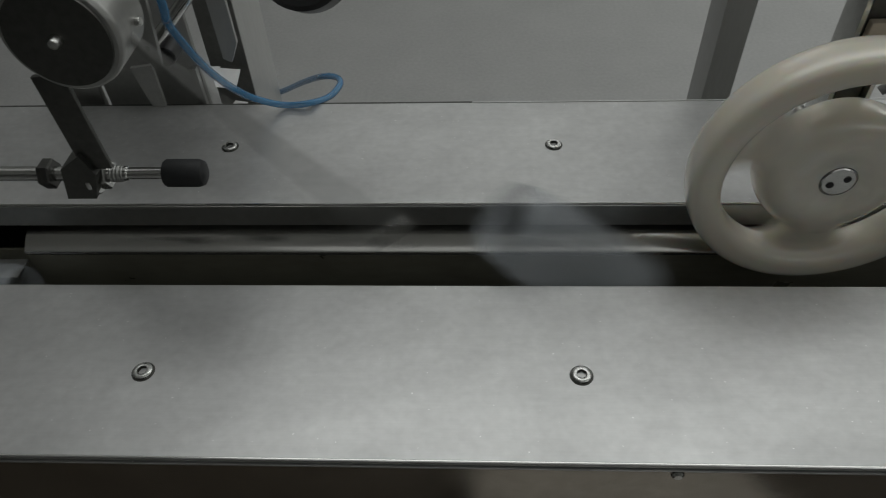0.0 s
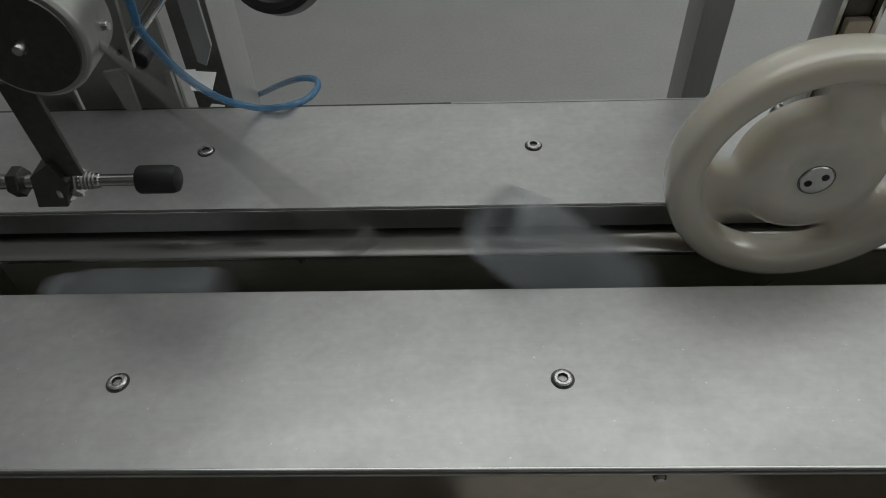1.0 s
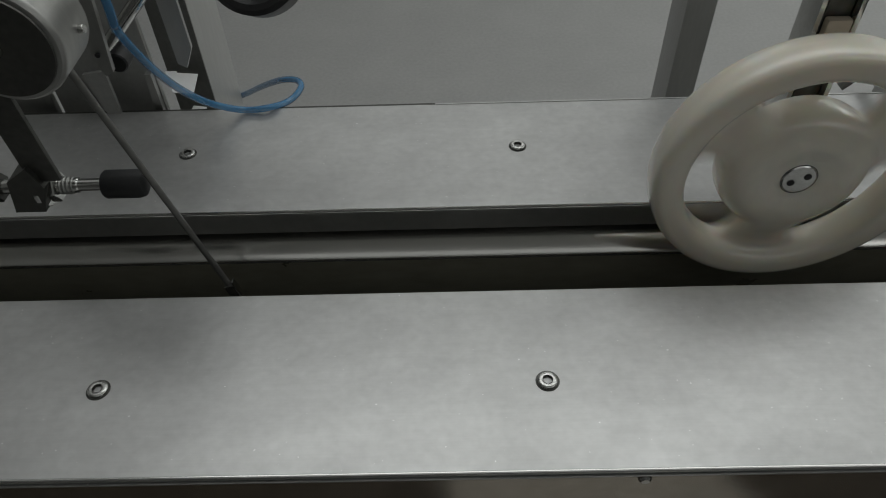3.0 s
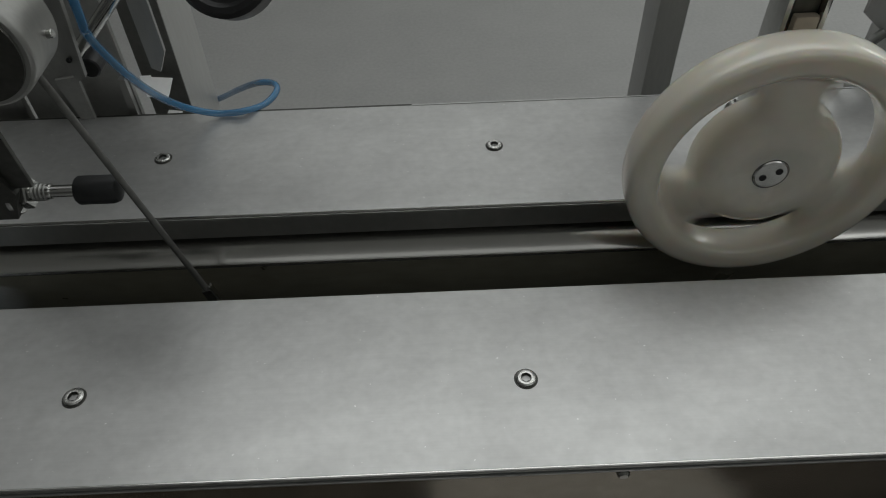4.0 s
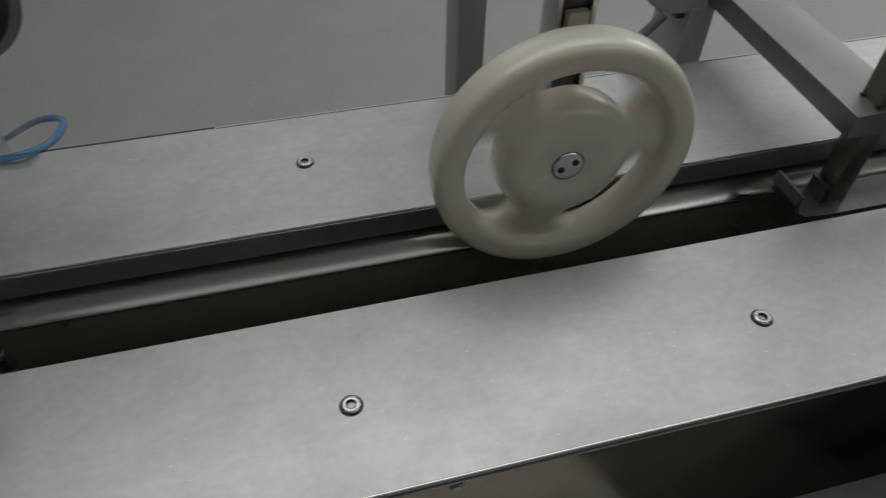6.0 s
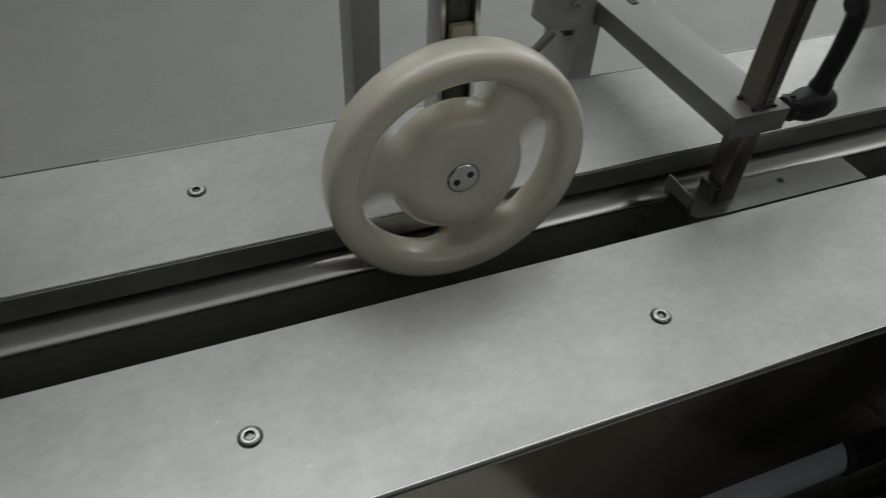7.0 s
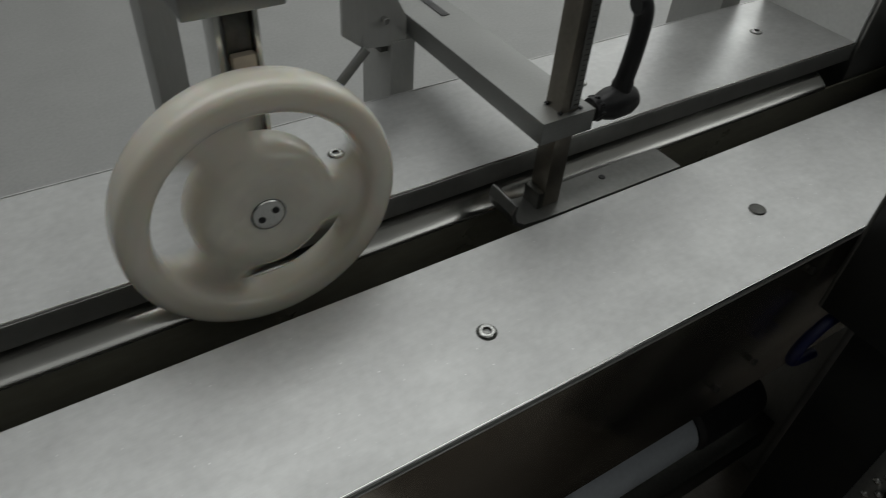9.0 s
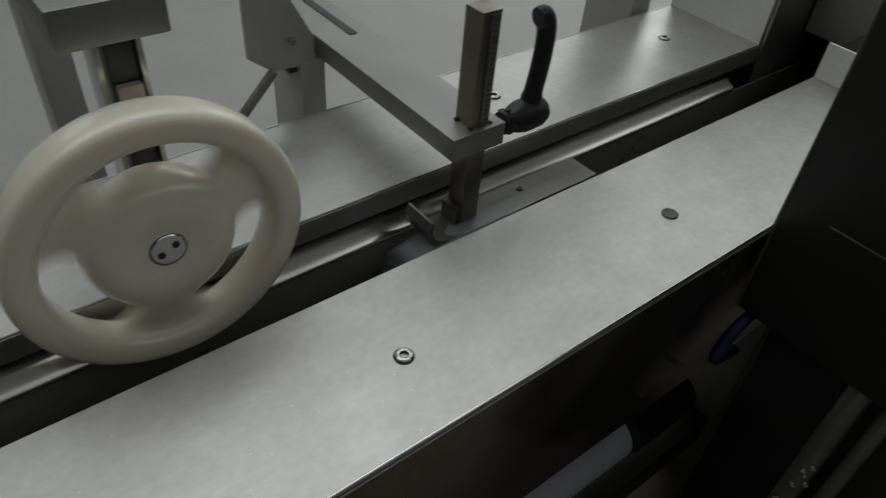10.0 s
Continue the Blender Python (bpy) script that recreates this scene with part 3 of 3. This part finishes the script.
def left_fittings():
    g = empty("bracket_plate", pose(-0.366, 0.320, 0.99), "grey steel mounting plates beside the post", "bracket")
    part("plate", a_box(-0.085, 0.020, 0.02, 0.026, -0.05, 0.4, 0.001), MOUNT, g)
    part("plate", a_box(-0.13, -0.087, 0.012, 0.02, -0.05, 0.4, 0.001), STEEL, g)
    part("strip", prism(bmesh.new(), [(0.016, 0.046), (0.022, 0.046), (0.022, -0.02), (0.013, -0.02)], 0.006, 0.012, "y"), STEEL, g)
    part("web", prism(bmesh.new(), [(-0.037, 0.054), (-0.015, 0.057), (-0.016, -0.02), (-0.023, -0.02)], -0.004, 0.0, "y"), MOUNT, g)
    lk = empty("link_arm", pose(-0.34, 0.25, 1.10), "flat steel link arm with a black knob", "lever")
    part("link", prism(bmesh.new(), [(-0.018, 0.20), (-0.004, 0.20), (0.009, 0.051), (0.003, -0.013), (-0.004, -0.017), (-0.007, -0.009)], 0.0, 0.005, "y"), STEEL, lk)
    part("cross_rod", a_rod((-0.012, 0.02, -0.008), (0.061, 0.02, 0.065), 0.0055), POLISHED, lk)
    part("knob", a_rod((-0.003, 0.022, -0.019), (-0.003, 0.046, -0.019), 0.009), BLACK, lk)
    # black discs drawn for the two holes in the link
    for z in (0.004, 0.045):
        part("pin", a_rod((-0.003, -0.001, z), (-0.003, -0.003, z), 0.0022), BLACK, lk)
    tagged(part("bent_strip", prism(bmesh.new(), [(-0.301, 1.30), (-0.284, 1.30), (-0.282, 1.085), (-0.291, 1.066), (-0.298, 1.070)], 0.288, 0.292, "y"), POST), "narrow steel strip with tapered lower end", "strip")
    sheet = empty("label_sheet", pose(0, 0.36, 0), "torn white paper sheet behind the hose", "paper")
    part("sheet", prism(bmesh.new(), [(-0.349, 0.013), (-0.337, 0.013), (-0.337, 0.011), (-0.315, 0.009), (-0.317, -0.014), (-0.338, -0.012)], 0, 0.0006, "y"), PAPER, sheet, m=pose(0, -0.002, 1.007, -66))
    part("torn_piece", prism(bmesh.new(), [(-0.343, -0.02), (-0.331, 0.012), (-0.317, 0.010), (-0.314, -0.02)], 0, 0.0006, "y"), PAPER, sheet, m=pose(0, -0.002, 0.966, -66))
    part("backing", a_box(-0.352, -0.312, 0.022, 0.024, 0.85, 1.09), BRACKET, sheet)
    pts = HOSE_LINE
    tagged(part("air_hose", sweep(bmesh.new(), pts, 0.0034, 12), HOSE_BLUE), "curling translucent blue air hose", "hose")
    s = empty("sensor", pose(-0.19, 0.20, 1.198), "black round sensor head with small lenses", "sensor")
    part("body", lathe(bmesh.new(), [(0, 0.002), (0.024, 0.0), (0.027, -0.003), (0.031, -0.003), (0.034, 0.001), (0.034, 0.02), (0.028, 0.03), (0, 0.03)], (0, 0, 0), (0.05, 0.8, -0.5), 48), BLACK, s)
    for x, u in ((-0.012, -0.008), (0.0, -0.014), (0.012, -0.008), (0.004, 0.004)):
        at = Vector((x, u * 0.53, u * 0.85))
        part("lens", a_rod(at, at + Vector((0, -0.0026, 0.0016)), 0.003), DARK_STEEL, s)


def front_right():
    p = empty("control_column", pose(0.66, -0.068, 0), "black machine column with an overhanging guard box", "column")
    part("guard_box", a_box(0.0, 0.27, -0.30, 0.0, 0.905, 1.30, 0.002), BLACK_PAINT, p)
    # rod added to draw the lit edge of the box
    part("corner_trim", a_rod((0.0012, -0.0012, 0.906), (0.0012, -0.0012, 1.299), 0.0022, 12), DARK_STEEL, p, "dark steel rod added for the lit corner edge")
    part("seam", a_rod((-0.0002, -0.042, 1.035), (-0.0002, -0.152, 1.035), 0.0012, 8), DARK_STEEL, p)
    part("foot_panel", a_box(0.04, 0.27, -0.30, -0.03, 0.0, 0.904, 0.002), BLACK_PAINT, p)
    part("pipe", a_rod((0.026, -0.13, 0.45), (0.026, -0.13, 0.904), 0.012), BRACKET, p)
    part("pipe", a_rod((0.028, -0.16, 0.45), (0.028, -0.16, 0.904), 0.008), BRACKET, p)
    for y, z in ((-0.137, 0.775), (-0.132, 0.762), (-0.140, 0.748), (-0.131, 0.735), (-0.128, 0.70)):
        part("bolt", lathe(bmesh.new(), [(0, 0), (0.0045, 0), (0.0042, 0.003), (0.0025, 0.0048), (0, 0.0055)], (0.016, y, z), (-1, 0, 0), 16), POLISHED, p)
    tagged(part("blue_hose", sweep(bmesh.new(), [(0.70, -0.086, 0.897), (0.672, -0.082, 0.893), (0.648, -0.080, 0.872), (0.642, -0.079, 0.852), (0.652, -0.078, 0.835), (0.69, -0.078, 0.825)], 0.006, 12), DEEP_BLUE), "dark blue hose curling out under the column", "hose")
    # unseen block, added so that its reflection lightens the side panel
    c = empty("low_cabinet", pose(0.13, -0.30, 0.4405), "unseen grey block added for the reflection in the side panel", "cabinet")
    part("body", a_box(-0.188, 0.115, -0.20, 0.17, 0.0, 0.15, 0.004), REFLECTED_GREY, c)
    part("door", a_box(0.119, 0.183, -0.20, 0.17, 0.0, 0.15, 0.003), REFLECTED_GREY, c)
    t = empty("drive_motor", pose(0.408, -0.030, 0.697), "grey cylindrical motor below the side panel", "motor")
    part("housing", a_rod((0, 0, 0), (0.186, 0, 0), 0.030, 40), GREY_TUBE, t)
    part("end_bell", a_rod((0.1862, 0, 0), (0.30, 0, 0), 0.034, 40), BLACK, t)
    # dark block added so that the space under the conveyor stays dark
    tagged(part("machine_base", a_box(X0, 2.4, -0.75, 0.28, 0.03, 0.44, 0.004), FILLER_BROWN), "dark brown-grey block added to keep the area under the conveyor dark", "machine base")


# ---- jars ----
def jar():
    j = empty("clear_jar", pose(0, 0, 0), "empty clear plastic jar with open mouth", "jar", "jars on the conveyor")
    h, r, m = 0.071, 0.0365, 0.031
    prof = [(0, -h + 0.004), (0.020, -h + 0.002), (0.026, -h), (r - 0.003, -h + 0.001), (r, -h + 0.006), (r, -0.010), (r - 0.001, -0.008), (r - 0.001, -0.004), (r, -0.002), (r, h - 0.030), (r - 0.002, h - 0.024), (m, h - 0.018)]
    part("body", lathe(bmesh.new(), prof, seg=40), JAR_PLASTIC, j)
    neck = [(m, h - 0.018), (m, h - 0.015), (m + 0.0025, h - 0.014), (m + 0.0025, h - 0.012), (m, h - 0.011), (m, h - 0.008), (m + 0.0012, h - 0.007), (m, h - 0.006), (m, h - 0.001), (m - 0.001, h), (m - 0.002, h - 0.001), (m - 0.002, h - 0.016)]
    part("neck", lathe(bmesh.new(), neck, seg=40), JAR_PLASTIC, j)
    return j


room()
conveyor()
end_housing()
WHEEL = wheel()
cross_beam()
post(-0.3375, -0.3155, 0.39, 0.09, "upright rectangular steel post of the frame")
post(0.188, 0.220, 0.43, 0.05, "upright rectangular steel post of the frame")
post(0.412, 0.441, 0.345, 0.068, "upright rectangular steel post under the beam").children[0].scale.z = 0.55
post(0.925, 0.965, 0.33, 0.085, "upright rectangular steel post of the frame")
PLUNGER = carrier()
ARM = finger()
left_fittings()
front_right()
JARS = [jar()]
for _ in range(5):
    JARS.append(copy_thing(JARS[0], I4))

# Pose of a jar that the finger catches, from 0.9 s before it meets the wheel: seconds, x, z, lean of the mouth
FLIP = [(-0.9, -0.445, 0.932, 90), (-0.8, -0.40, 0.932, 90), (-0.7, -0.31, 0.932, 88), (-0.6, -0.235, 0.942, 80), (-0.5, -0.155, 0.982, 50), (-0.4, -0.092, 0.988, 12), (-0.3, -0.050, 0.990, -20),
        (-0.2, 0.012, 0.987, -50), (-0.1, 0.10, 0.970, -72), (0.0, 0.19, 0.932, -90)]
TAIL = [(-0.7, -0.50, 0.932, -86), (-0.6, -0.365, 0.936, -80), (-0.5, -0.27, 0.962, -62), (-0.4, -0.18, 0.980, -60), (-0.3, -0.085, 0.985, -54), (-0.2, 0.005, 0.987, -50), (-0.1, 0.10, 0.970, -72), (0.0, 0.19, 0.932, -90)]
LYING = [(-0.9, -0.55, 0.932, -90), (-0.65, -0.344, 0.932, -90), (-0.15, 0.06, 0.932, -90), (0.0, 0.19, 0.932, -90)]


def jar_rows(t0, course, wait_x, stop_x):
    """From its waiting place through the course, which it ends at t0 under the wheel, and on into the housing."""
    rows = []
    first = course[0]
    lead = (first[1] - wait_x) / 0.8
    start = t0 + first[0] - lead
    if start > 0:
        rows.append((0.0, wait_x, 0.932, first[3]))
        rows.append((start, wait_x, 0.932, first[3]))
    rows += [(t0 + d, x, z, a) for d, x, z, a in course]
    n = math.ceil((stop_x - 0.19) / 0.09)
    rows += [(t0 + 0.1 * i, min(0.19 + 0.09 * i, stop_x), 0.932, -90) for i in range(1, n + 1)]
    last = (10.0, stop_x, 0.932, -90)
    rows = [r for r in rows if -0.001 <= r[0] <= 10.0]
    if rows[-1][0] < 9.99:
        rows.append(last)
    return [(t, pose(x, 0.119, z, 0, a, 0)) for t, x, z, a in rows]


def wheel_rows():
    """The angle of one spoke every half second; it turns about 500 degrees a second."""
    marks = [(0.0, 32), (0.5, 63), (1.0, 78), (1.5, 79), (2.0, 110), (2.5, 114), (4.0, 90), (4.5, 52), (5.0, 86), (5.5, 115), (7.0, 48), (7.5, 22), (8.0, 34), (8.5, 110), (9.0, 110), (9.5, 112), (10.0, 24)]
    rows, total = [(0.0, marks[0][1])], marks[0][1]
    for (ta, a), (tb, b) in zip(marks, marks[1:]):
        want = 507 * (tb - ta)
        turn = (b - a) % 120
        turn += 120 * round((want - turn) / 120)
        n = round((tb - ta) / 0.1)
        for i in range(1, n + 1):
            rows.append((ta + 0.1 * i, total + turn * i / n))
        total += turn
    return [(t, pose(*WHEEL_AT, 0, -a, 0)) for t, a in rows]


def finger_rows():
    swing = [(0.0, 40), (0.05, 18), (0.1, 14), (0.2, 13.6), (0.4, 13.6), (0.5, 17), (0.6, 35), (0.7, 49), (0.8, 55), (0.93, 55), (1.0, 37), (1.05, 22), (1.1, 27), (1.2, 33), (1.3, 17), (1.4, 13.6), (2.7, 13.6), (4.1, 13.6), (4.2, 24), (4.3, 36), (4.43, 53), (4.5, 36), (4.55, 20), (4.6, 14), (4.7, 13.6),
             (7.1, 13.6), (7.2, 20), (7.3, 38), (7.4, 54), (7.5, 52), (7.6, 34), (7.7, 14), (9.0, 13.6), (9.1, 22), (9.2, 40), (9.3, 54), (9.4, 50), (9.5, 33), (9.6, 14), (10.0, 13.6)]
    return [(t, pose(*PIVOT, 0, -a, 0)) for t, a in swing]


def plunger_rows():
    """The sprung stop gives way while the finger rests on it."""
    give = [(0.0, 0.0), (1.25, 0.0), (1.4, -0.0095), (4.1, -0.0095), (4.25, 0.001), (4.6, 0.001), (4.75, -0.0095), (7.15, -0.0095), (7.3, 0.001), (7.6, 0.001), (7.75, -0.0095), (9.05, -0.0095), (9.2, 0.001), (9.5, 0.001), (9.65, -0.0095), (10.0, -0.0095)]
    return [(t, pose(x, 0, 0)) for t, x in give]


def motions():
    walk(PLUNGER, plunger_rows())
    walk(WHEEL, wheel_rows())
    walk(ARM, finger_rows())
    walk(JARS[0], jar_rows(0.2, TAIL, -0.7, 2.28))
    walk(JARS[1], jar_rows(1.2, FLIP, -0.75, 2.12))
    walk(JARS[2], jar_rows(1.65, LYING, -1.0, 1.96))
    walk(JARS[3], jar_rows(4.7, TAIL, -1.2, 1.80))
    walk(JARS[4], jar_rows(7.8, FLIP, -1.4, 1.64))
    walk(JARS[5], jar_rows(9.7, FLIP, -1.6, 1.48))


motions()
